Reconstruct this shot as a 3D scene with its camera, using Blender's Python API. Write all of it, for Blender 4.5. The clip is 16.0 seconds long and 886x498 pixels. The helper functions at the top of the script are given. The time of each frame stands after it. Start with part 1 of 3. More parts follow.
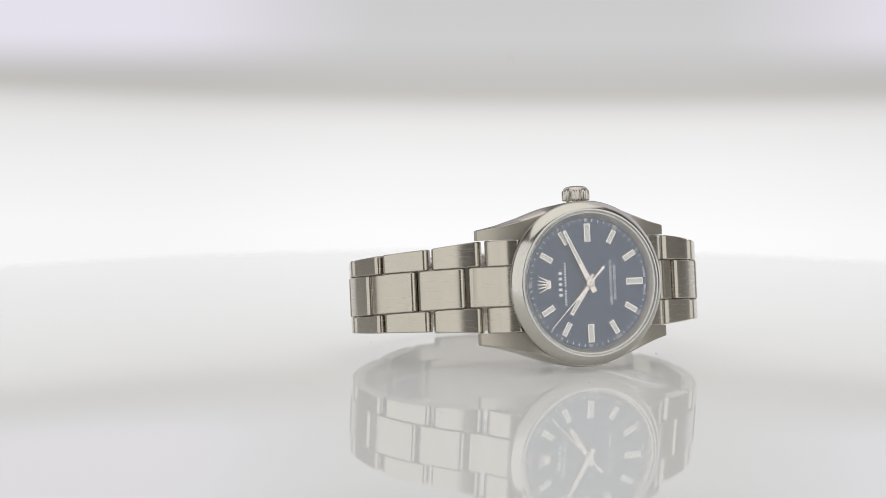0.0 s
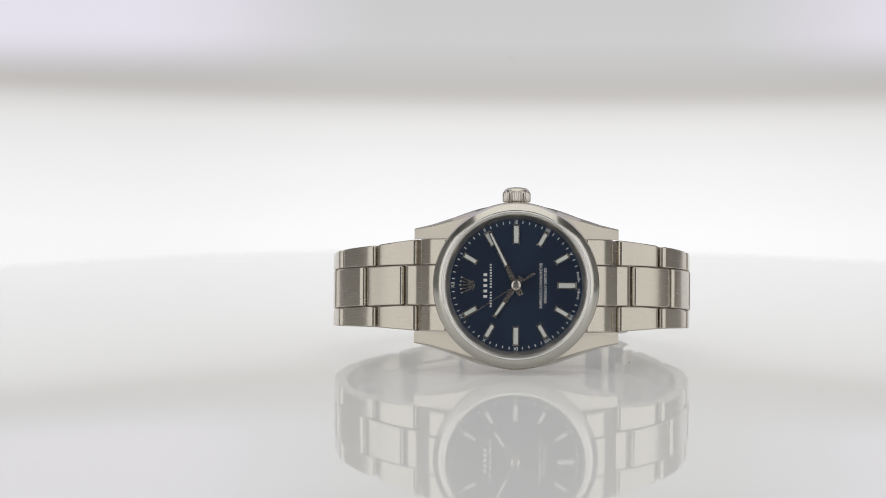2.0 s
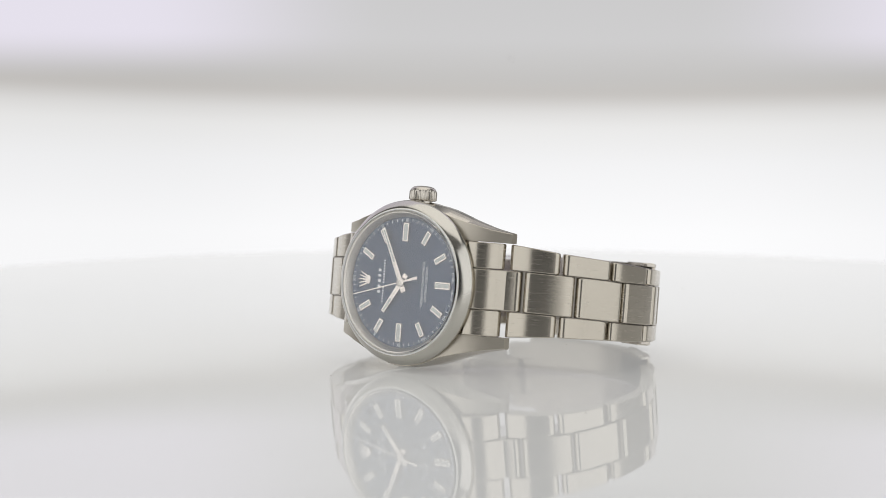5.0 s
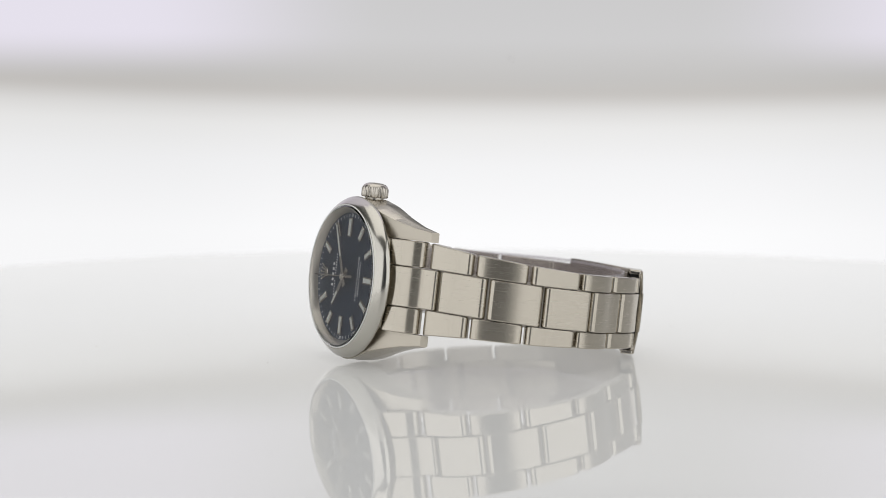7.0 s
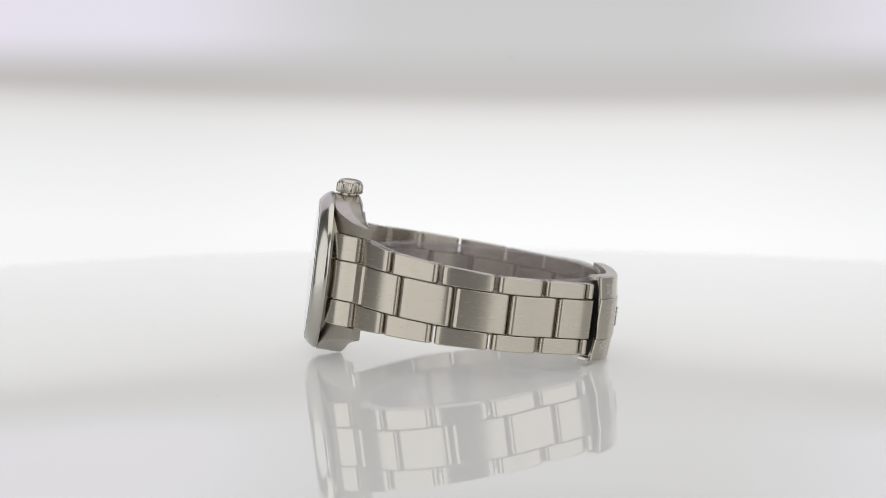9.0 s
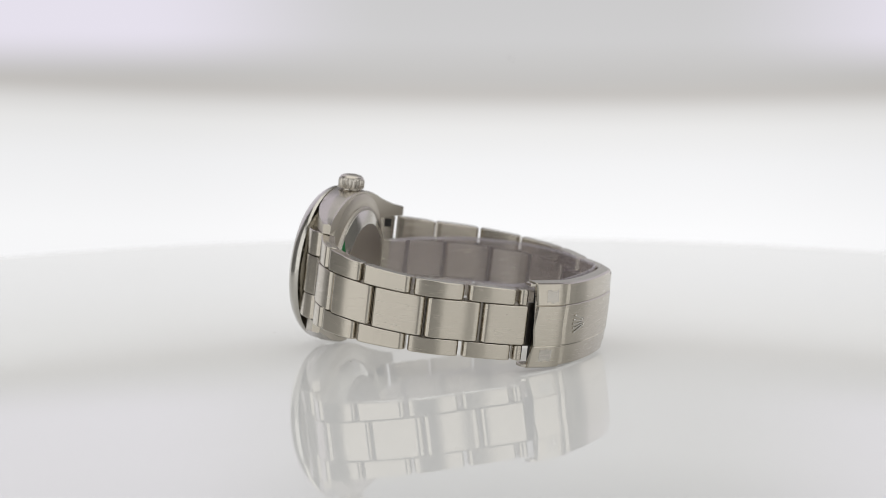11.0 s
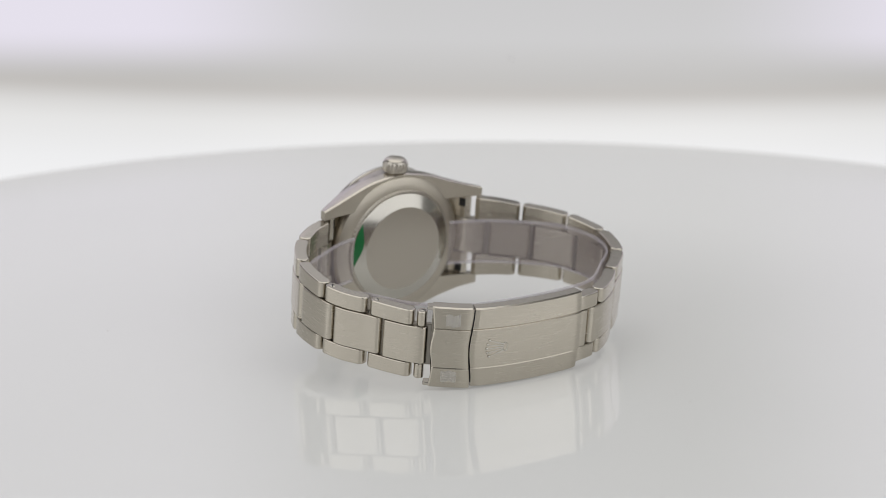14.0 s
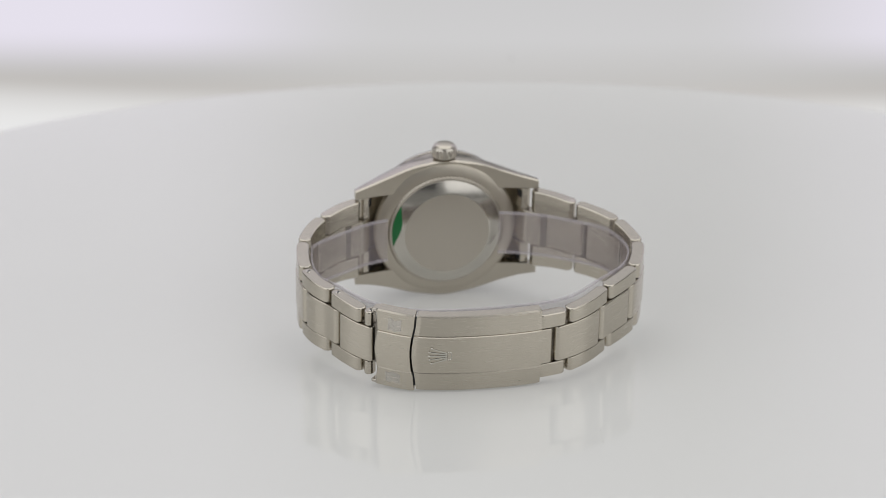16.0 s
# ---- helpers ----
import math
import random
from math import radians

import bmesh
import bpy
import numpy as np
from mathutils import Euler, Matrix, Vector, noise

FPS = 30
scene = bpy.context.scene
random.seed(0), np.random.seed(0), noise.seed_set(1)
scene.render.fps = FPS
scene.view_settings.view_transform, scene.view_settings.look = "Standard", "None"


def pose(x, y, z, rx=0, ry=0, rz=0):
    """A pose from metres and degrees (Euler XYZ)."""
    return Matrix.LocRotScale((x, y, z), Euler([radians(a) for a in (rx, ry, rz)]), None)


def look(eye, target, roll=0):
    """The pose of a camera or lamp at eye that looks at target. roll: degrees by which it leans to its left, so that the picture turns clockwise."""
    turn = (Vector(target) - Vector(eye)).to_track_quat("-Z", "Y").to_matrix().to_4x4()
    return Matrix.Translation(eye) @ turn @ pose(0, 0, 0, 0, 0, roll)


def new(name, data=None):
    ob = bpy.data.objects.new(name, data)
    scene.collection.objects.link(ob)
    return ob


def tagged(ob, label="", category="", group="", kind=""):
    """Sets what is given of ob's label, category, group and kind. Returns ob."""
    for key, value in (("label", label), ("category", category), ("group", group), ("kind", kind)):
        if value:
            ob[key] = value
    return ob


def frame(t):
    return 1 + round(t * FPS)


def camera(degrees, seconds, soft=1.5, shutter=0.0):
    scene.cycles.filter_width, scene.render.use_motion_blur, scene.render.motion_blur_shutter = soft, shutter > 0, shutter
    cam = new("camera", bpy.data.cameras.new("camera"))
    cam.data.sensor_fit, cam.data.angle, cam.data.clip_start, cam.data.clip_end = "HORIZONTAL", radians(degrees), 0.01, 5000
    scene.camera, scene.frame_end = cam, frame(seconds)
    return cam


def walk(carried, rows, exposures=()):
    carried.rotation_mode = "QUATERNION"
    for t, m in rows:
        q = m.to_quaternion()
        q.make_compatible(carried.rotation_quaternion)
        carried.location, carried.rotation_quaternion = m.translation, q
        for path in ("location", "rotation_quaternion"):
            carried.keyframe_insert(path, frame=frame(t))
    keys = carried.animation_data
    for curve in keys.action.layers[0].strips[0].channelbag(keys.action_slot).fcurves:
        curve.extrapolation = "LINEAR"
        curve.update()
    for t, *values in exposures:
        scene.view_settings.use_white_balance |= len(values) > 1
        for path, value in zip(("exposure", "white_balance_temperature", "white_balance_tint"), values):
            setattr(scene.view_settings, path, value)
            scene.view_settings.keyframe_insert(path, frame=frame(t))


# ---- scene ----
MM = 0.001
# camera on a fixed stand about half a metre from the turntable
EYE = Vector((0.0, -0.5367, 0.0758))
YAW, PITCH = 0.0207, -0.1009
AIM = EYE + Vector((-math.sin(YAW) * math.cos(PITCH), math.cos(YAW) * math.cos(PITCH), math.sin(PITCH)))
cam = camera(20.2, 16.0, soft=0.8)
cam.data.dof.use_dof, cam.data.dof.focus_distance, cam.data.dof.aperture_fstop = True, 0.510, 19.0
walk(cam, [(0, look(EYE, AIM, 0.08)), (16, look(EYE, AIM, 0.08))])

# ---- world and light ----
world = bpy.data.worlds.new("studio_dark")
world.use_nodes = True
world.node_tree.nodes["Background"].inputs[0].default_value = (0.9, 0.92, 1.0, 1)
world.node_tree.nodes["Background"].inputs[1].default_value = 0.05
scene.world = world
scene.view_settings.exposure = 0.0


def softbox(name, eye, target, w, h, radiance, colour=(1, 1, 1)):
    lamp = bpy.data.lights.new(name, "AREA")
    lamp.shape, lamp.size, lamp.size_y = "RECTANGLE", w, h
    lamp.energy, lamp.color = radiance * math.pi * w * h, colour
    ob = new(name, lamp)
    ob.matrix_world = look(eye, target)
    return ob


softbox("softbox_top", (0, 0.0, 0.62), (0, 0, 0), 0.75, 0.7, 1.0, (1.0, 0.98, 0.94))
softbox("softbox_left", (-0.394, -0.308, 0.20), (0, 0, 0.03), 0.73, 0.55, 0.98, (0.99, 0.99, 1.0))
softbox("softbox_right", (0.394, -0.308, 0.20), (0, 0, 0.03), 0.73, 0.55, 0.98, (0.99, 0.99, 1.0))


# ---- materials ----
def material(name, colour=(0.8, 0.8, 0.8), metallic=0.0, rough=0.5, **extra):
    m = bpy.data.materials.new(name)
    m.use_nodes = True
    b = m.node_tree.nodes["Principled BSDF"]
    b.inputs["Base Color"].default_value = (*colour, 1)
    b.inputs["Metallic"].default_value = metallic
    b.inputs["Roughness"].default_value = rough
    for key, value in extra.items():
        b.inputs[key.replace("_", " ")].default_value = value
    return m


def add(m, kind, **values):
    n = m.node_tree.nodes.new(kind)
    for key, value in values.items():
        if key in n.inputs:
            n.inputs[key].default_value = value
    return n


def link(m, a, b):
    m.node_tree.links.new(a, b)


def brushed(name, colour, rough, stretch, bump, vary=0.08, aniso=0.85):
    """Satin steel: fine grain lines drawn out along two axes of the object, with broad uneven polish."""
    m = material(name, colour, 1.0, rough)
    b = m.node_tree.nodes["Principled BSDF"]
    tc = add(m, "ShaderNodeTexCoord")
    mp = add(m, "ShaderNodeMapping")
    mp.inputs["Scale"].default_value = stretch
    n1 = add(m, "ShaderNodeTexNoise", Scale=1.0, Detail=4.0, Roughness=0.65)
    n2 = add(m, "ShaderNodeTexNoise", Scale=180.0, Detail=2.0)
    link(m, tc.outputs["Object"], mp.inputs["Vector"])
    link(m, mp.outputs["Vector"], n1.inputs["Vector"])
    link(m, tc.outputs["Object"], n2.inputs["Vector"])
    grain = add(m, "ShaderNodeMapRange")
    grain.inputs["From Min"].default_value, grain.inputs["From Max"].default_value = 0.32, 0.68
    link(m, n1.outputs["Fac"], grain.inputs["Value"])
    r1 = add(m, "ShaderNodeMapRange")
    r1.inputs["To Min"].default_value, r1.inputs["To Max"].default_value = rough * (1 - vary * 2), rough * (1 + vary * 2)
    link(m, grain.outputs["Result"], r1.inputs["Value"])
    link(m, r1.outputs["Result"], b.inputs["Roughness"])
    mix = add(m, "ShaderNodeMix")
    mix.data_type = "RGBA"
    mix.inputs[6].default_value = (*[c * (1 - vary) for c in colour], 1)
    mix.inputs[7].default_value = (*[min(1, c * (1 + vary)) for c in colour], 1)
    half = add(m, "ShaderNodeMath")
    half.operation = "ADD"
    link(m, grain.outputs["Result"], half.inputs[0])
    link(m, n2.outputs["Fac"], half.inputs[1])
    half2 = add(m, "ShaderNodeMath")
    half2.operation = "MULTIPLY"
    half2.inputs[1].default_value = 0.5
    link(m, half.outputs[0], half2.inputs[0])
    link(m, half2.outputs[0], mix.inputs[0])
    link(m, mix.outputs[2], b.inputs["Base Color"])
    bp = add(m, "ShaderNodeBump", Strength=bump, Distance=0.00002)
    link(m, grain.outputs["Result"], bp.inputs["Height"])
    link(m, bp.outputs["Normal"], b.inputs["Normal"])
    if aniso:
        tan = add(m, "ShaderNodeTangent")
        tan.direction_type, tan.axis = "RADIAL", "Z"
        link(m, tan.outputs["Tangent"], b.inputs["Tangent"])
        b.inputs["Anisotropic"].default_value = aniso
        b.inputs["Anisotropic Rotation"].default_value = 0.25
    return m


STEEL = (0.54, 0.50, 0.428)
steel_link = brushed("brushed_steel_link", STEEL, 0.26, (260, 260, 6500), 0.012, vary=0.034, aniso=0.9)
steel_case = brushed("brushed_steel_case", STEEL, 0.40, (260, 260, 6500), 0.015, vary=0.03, aniso=0.2)
steel_back = brushed("brushed_steel_back", (0.49, 0.455, 0.40), 0.33, (300, 60, 7000), 0.02, vary=0.015, aniso=0)
steel_polish = material("polished_steel", (0.57, 0.55, 0.50), 1.0, 0.16)
steel_flank = brushed("fine_satin_steel", (0.56, 0.525, 0.47), 0.22, (900, 900, 900), 0.04, vary=0.03, aniso=0)
steel_satin = material("satin_steel", (0.58, 0.545, 0.485), 1.0, 0.28)
steel_hand = material("polished_white_gold", (0.66, 0.61, 0.55), 1.0, 0.17)
lume = material("luminous_paint", (0.62, 0.64, 0.60), 0.0, 0.6)
gasket_white = material("white_nylon_gasket", (0.80, 0.80, 0.78), 0.0, 0.45)
print_white = material("white_print", (0.80, 0.81, 0.82), 0.0, 0.5)
# near-black fillers below: the shade in recesses and slots is put into this colour
dark_gap = material("recess_shade_dark", (0.04, 0.04, 0.04), 0.6, 0.5)
# darker steel: shade in the gaps between links is put into its colour
steel_core = material("shaded_steel_core", (0.30, 0.28, 0.25), 1.0, 0.35)
green_film = material("green_sticker", (0.005, 0.16, 0.04), 0.0, 0.35)
sapphire = material("sapphire_crystal", (1, 1, 1), 0.0, 0.0, Transmission_Weight=1.0, IOR=1.76)
film_clear = material("clear_plastic_film", (0.50, 0.44, 0.47), 0.0, 0.12, Alpha=0.17)
film_rim = material("film_edge_shine", (0.70, 0.66, 0.71), 0.0, 0.2, Alpha=0.32)
film_patch = material("torn_clear_film", (0.85, 0.85, 0.84), 0.0, 0.25, Alpha=0.14)

dial_blue = material("blue_sunray_dial", (0.025, 0.046, 0.088), 0.85, 0.34, Anisotropic=0.7)
dial_tangent = add(dial_blue, "ShaderNodeTangent")
dial_tangent.direction_type, dial_tangent.axis = "RADIAL", "Y"
link(dial_blue, dial_tangent.outputs["Tangent"], dial_blue.node_tree.nodes["Principled BSDF"].inputs["Tangent"])


def platter_material():
    m = material("white_gloss_acrylic", (0.78, 0.78, 0.775), 0.0, 0.03, IOR=1.44)
    b = m.node_tree.nodes["Principled BSDF"]
    tc = add(m, "ShaderNodeTexCoord")
    n1 = add(m, "ShaderNodeTexNoise", Scale=6.0, Detail=3.0)
    n2 = add(m, "ShaderNodeTexNoise", Scale=500.0, Detail=2.0)
    link(m, tc.outputs["Object"], n1.inputs["Vector"])
    link(m, tc.outputs["Object"], n2.inputs["Vector"])
    mix = add(m, "ShaderNodeMix")
    mix.data_type = "RGBA"
    mix.inputs[6].default_value = (0.555, 0.56, 0.55, 1)
    mix.inputs[7].default_value = (0.58, 0.585, 0.575, 1)
    link(m, n1.outputs["Fac"], mix.inputs[0])
    link(m, mix.outputs[2], b.inputs["Base Color"])
    rr = add(m, "ShaderNodeMapRange")
    rr.inputs["To Min"].default_value, rr.inputs["To Max"].default_value = 0.01, 0.035
    link(m, n2.outputs["Fac"], rr.inputs["Value"])
    link(m, rr.outputs["Result"], b.inputs["Roughness"])
    # even glow added to the platter; it weakens the shade under the watch
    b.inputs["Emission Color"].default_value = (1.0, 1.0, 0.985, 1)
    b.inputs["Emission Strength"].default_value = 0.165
    return m


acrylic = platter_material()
speck_light = material("pale_dust", (0.62, 0.61, 0.60), 0.0, 0.8)
speck_mat = material("grey_dust", (0.38, 0.35, 0.33), 0.0, 0.8)


def backdrop_material():
    """White glowing sheet with its light put into the emission: bright behind the turntable, a duller grey band above,
    faintly lilac at the sides.
    """
    m = bpy.data.materials.new("painted_glow_sheet")
    m.use_nodes = True
    nt = m.node_tree
    nt.nodes.clear()
    out = nt.nodes.new("ShaderNodeOutputMaterial")
    em = nt.nodes.new("ShaderNodeEmission")
    nt.links.new(em.outputs[0], out.inputs[0])
    tc = nt.nodes.new("ShaderNodeTexCoord")
    sep = nt.nodes.new("ShaderNodeSeparateXYZ")
    nt.links.new(tc.outputs["Object"], sep.inputs[0])
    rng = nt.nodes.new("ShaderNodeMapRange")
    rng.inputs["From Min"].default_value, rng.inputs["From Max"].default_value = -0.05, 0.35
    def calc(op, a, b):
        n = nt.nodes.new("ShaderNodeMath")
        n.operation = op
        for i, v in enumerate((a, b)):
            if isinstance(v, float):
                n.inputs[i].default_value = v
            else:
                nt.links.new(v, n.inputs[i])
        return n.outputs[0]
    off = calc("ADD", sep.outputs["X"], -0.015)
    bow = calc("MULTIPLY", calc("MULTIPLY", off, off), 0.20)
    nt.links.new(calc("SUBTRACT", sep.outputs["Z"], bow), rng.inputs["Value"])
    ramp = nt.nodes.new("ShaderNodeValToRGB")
    # stops above 0.08 lie out of view and only shape the reflections
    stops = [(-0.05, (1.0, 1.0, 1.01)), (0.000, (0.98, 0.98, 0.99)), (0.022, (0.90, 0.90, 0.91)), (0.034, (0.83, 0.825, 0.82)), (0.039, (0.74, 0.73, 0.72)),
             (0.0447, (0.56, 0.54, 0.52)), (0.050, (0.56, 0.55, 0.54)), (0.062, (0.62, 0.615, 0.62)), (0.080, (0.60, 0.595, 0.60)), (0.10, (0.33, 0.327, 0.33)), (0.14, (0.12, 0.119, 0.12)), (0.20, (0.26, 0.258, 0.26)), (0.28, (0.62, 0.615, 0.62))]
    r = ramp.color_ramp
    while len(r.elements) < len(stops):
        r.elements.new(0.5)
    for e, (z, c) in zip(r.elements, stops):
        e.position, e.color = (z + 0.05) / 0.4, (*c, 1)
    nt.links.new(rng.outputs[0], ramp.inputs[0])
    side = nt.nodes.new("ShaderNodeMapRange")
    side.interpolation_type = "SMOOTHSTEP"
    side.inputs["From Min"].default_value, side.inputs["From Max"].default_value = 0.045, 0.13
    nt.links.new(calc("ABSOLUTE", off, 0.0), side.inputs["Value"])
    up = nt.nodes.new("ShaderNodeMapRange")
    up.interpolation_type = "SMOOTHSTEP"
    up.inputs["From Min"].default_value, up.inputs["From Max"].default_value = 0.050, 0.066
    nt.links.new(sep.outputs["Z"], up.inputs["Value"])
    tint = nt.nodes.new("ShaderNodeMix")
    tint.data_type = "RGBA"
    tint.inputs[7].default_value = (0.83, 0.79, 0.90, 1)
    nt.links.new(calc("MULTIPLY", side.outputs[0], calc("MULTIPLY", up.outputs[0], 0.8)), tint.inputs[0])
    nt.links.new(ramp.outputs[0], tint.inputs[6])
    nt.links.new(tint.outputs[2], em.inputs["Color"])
    # falloff of the light put into the glow: a little duller towards the sides
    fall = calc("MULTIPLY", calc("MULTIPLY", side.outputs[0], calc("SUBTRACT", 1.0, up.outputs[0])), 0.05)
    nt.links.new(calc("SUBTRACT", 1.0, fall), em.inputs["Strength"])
    return m


glow_sheet = backdrop_material()


# ---- building helpers ----
def mesh_of(name, bm, mat, smooth=None):
    bmesh.ops.recalc_face_normals(bm, faces=bm.faces)
    me = bpy.data.meshes.new(name)
    if smooth is not None:
        lim = math.radians(smooth)
        for f in bm.faces:
            f.smooth = True
        for e in bm.edges:
            e.smooth = len(e.link_faces) == 2 and e.calc_face_angle(0) < lim
    bm.to_mesh(me)
    bm.free()
    me.materials.append(mat)
    return me


def part(name, bm, mat, parent, label="", smooth=35, flank=None):
    """One mesh under its thing. flank: a second finish for the faces that look along z."""
    if flank:
        bm.normal_update()
        for f in bm.faces:
            f.material_index = 1 if abs(f.normal.z) > 0.75 else 0
    ob = new(name, mesh_of(name, bm, mat, smooth))
    if flank:
        ob.data.materials.append(flank)
    ob.parent = parent
    return tagged(ob, label) if label else ob


def loft(bm, rings, closed=True, caps=True):
    vs = [[bm.verts.new(p) for p in ring] for ring in rings]
    n = len(vs[0])
    for a, b in zip(vs, vs[1:]):
        for i in range(n if closed else n - 1):
            j = (i + 1) % n
            bm.faces.new((a[i], a[j], b[j], b[i]))
    if caps:
        bm.faces.new(list(reversed(vs[0])))
        bm.faces.new(vs[-1])
    return vs


def lathe(bm, profile, steps=128, axis="y", radius_fn=None):
    """Turn (r, h) pairs round the axis; a closed profile makes a ring."""
    rings = []
    for i in range(steps):
        a = 2 * math.pi * i / steps
        ring = []
        for k, (r, h) in enumerate(profile):
            rr = r if radius_fn is None else radius_fn(a, k, r)
            x, z = rr * math.cos(a) * MM, rr * math.sin(a) * MM
            ring.append((x, h * MM, z) if axis == "y" else (x, z, h * MM))
        rings.append(ring)
    vs = [[bm.verts.new(p) for p in ring] for ring in rings]
    m = len(profile)
    for i in range(steps):
        a, b = vs[i], vs[(i + 1) % steps]
        for k in range(m):
            l = (k + 1) % m
            bm.faces.new((a[k], a[l], b[l], b[k]))


def solid_lathe(bm, profile, steps=128, radius_fn=None):
    """A turned solid round y from (r, h) pairs, capped at both ends."""
    rings = []
    for k, (r, h) in enumerate(profile):
        ring = []
        for i in range(steps):
            a = 2 * math.pi * i / steps
            rr = r if radius_fn is None else radius_fn(a, k, r)
            ring.append((rr * math.cos(a) * MM, h * MM, rr * math.sin(a) * MM))
        rings.append(ring)
    loft(bm, rings)


def prism(bm, outline, y0, y1, chamfer=0.0):
    """An extruded (x, z) outline between two depths, with the front edge (y0) chamfered."""
    cx = sum(p[0] for p in outline) / len(outline)
    cz = sum(p[1] for p in outline) / len(outline)
    def ring(y, inset):
        out = []
        for x, z in outline:
            d = math.hypot(x - cx, z - cz) or 1
            k = 1 - inset / d
            out.append(((cx + (x - cx) * k) * MM, y * MM, (cz + (z - cz) * k) * MM))
        return out
    rings = [ring(y0, chamfer), ring(y0 + chamfer, 0), ring(y1, 0)] if chamfer else [ring(y0, 0), ring(y1, 0)]
    loft(bm, rings)


# ---- setting ----
def build_setting():
    # white tent: sides, back, roof, and a front with an opening for the lens
    X0, Y0, Y1, Z0, Z1, T = 0.72, -0.64, 0.42, -0.19, 0.66, 0.006
    hx, hr, hz0, hz1 = 0.18, 0.14, -0.05, 0.50
    sheets = {"tent_wall_left": ((-X0 - T, Y0, Z0), (-X0, Y1, Z1)), "tent_wall_right": ((X0, Y0, Z0), (X0 + T, Y1, Z1)),
              "tent_wall_back": ((-X0, Y1, Z0), (X0, Y1 + T, Z1)), "tent_roof": ((-X0 - T, Y0 - T, Z1), (X0 + T, Y1 + T, Z1 + T))}
    for name, (lo, hi) in sheets.items():
        bm = bmesh.new()
        mid, size = [(p + q) / 2 for p, q in zip(lo, hi)], [q - p for p, q in zip(lo, hi)]
        bmesh.ops.create_cube(bm, size=1.0, matrix=Matrix.Translation(mid) @ Matrix.Diagonal((*size, 1)))
        tagged(new(name, mesh_of(name, bm, tent_cloth)), "plain white cloth of the light tent", "tent wall", kind="structure")
    bm = bmesh.new()
    for lo, hi in (((-X0, Z0), (-hx, Z1)), ((hr, Z0), (X0, Z1)), ((-hx, Z0), (hr, hz0)), ((-hx, hz1), (hr, Z1))):
        bmesh.ops.create_cube(bm, size=1.0, matrix=Matrix.Translation(((lo[0] + hi[0]) / 2, Y0 - T / 2, (lo[1] + hi[1]) / 2)) @ Matrix.Diagonal((hi[0] - lo[0], T, hi[1] - lo[1], 1)))
    tagged(new("tent_wall_front", mesh_of("tent_wall_front", bm, tent_cloth)), "white tent cloth with an opening for the lens", "tent wall", kind="structure")
    # curved glowing sheet behind the turntable, its light painted into the emission
    bm = bmesh.new()
    rows = []
    rad, cy = 0.37, -0.106
    for d in (0.0, 0.003):
        for z in (-0.19, -0.06, 0.0, 0.03, 0.06, 0.1, 0.2, 0.34, 0.5):
            rows.append([((rad + d) * math.sin(a), cy + (rad + d) * math.cos(a), z) for a in [math.radians(-40 + 80 * i / 48) for i in range(49)]])
    n = len(rows) // 2
    order = rows[:n] + rows[n:][::-1]
    vs = [[bm.verts.new(p) for p in r] for r in order]
    for i in range(len(vs)):
        a, b = vs[i], vs[(i + 1) % len(vs)]
        for k in range(48):
            bm.faces.new((a[k], a[k + 1], b[k + 1], b[k]))
    bm.faces.new([r[0] for r in vs])
    bm.faces.new([r[-1] for r in vs][::-1])
    tagged(new("backdrop", mesh_of("backdrop", bm, glow_sheet, 30)), "curved white glowing sheet behind the turntable, its light painted in", "backdrop", kind="structure")
    bm = bmesh.new()
    a = 0.0145
    bmesh.ops.create_icosphere(bm, subdivisions=2, radius=0.00042, matrix=Matrix.Translation((0.3695 * math.sin(a), cy + 0.3695 * math.cos(a), 0.0564)))
    part("speck", bm, speck_light, bpy.data.objects["backdrop"])
    bm = bmesh.new()
    bmesh.ops.create_cube(bm, size=1.0, matrix=Matrix.Translation((0, 0, -0.2)) @ Matrix.Diagonal((1.6, 1.6, 0.02, 1)))
    tagged(new("floor", mesh_of("floor", bm, wall_paint)), "white table top under the turntable", "floor", kind="structure")


tent_cloth = material("white_tent_cloth", (0.42, 0.42, 0.41), 0.0, 0.9)
wall_paint = material("white_table_top", (0.75, 0.75, 0.75), 0.0, 0.5)
build_setting()


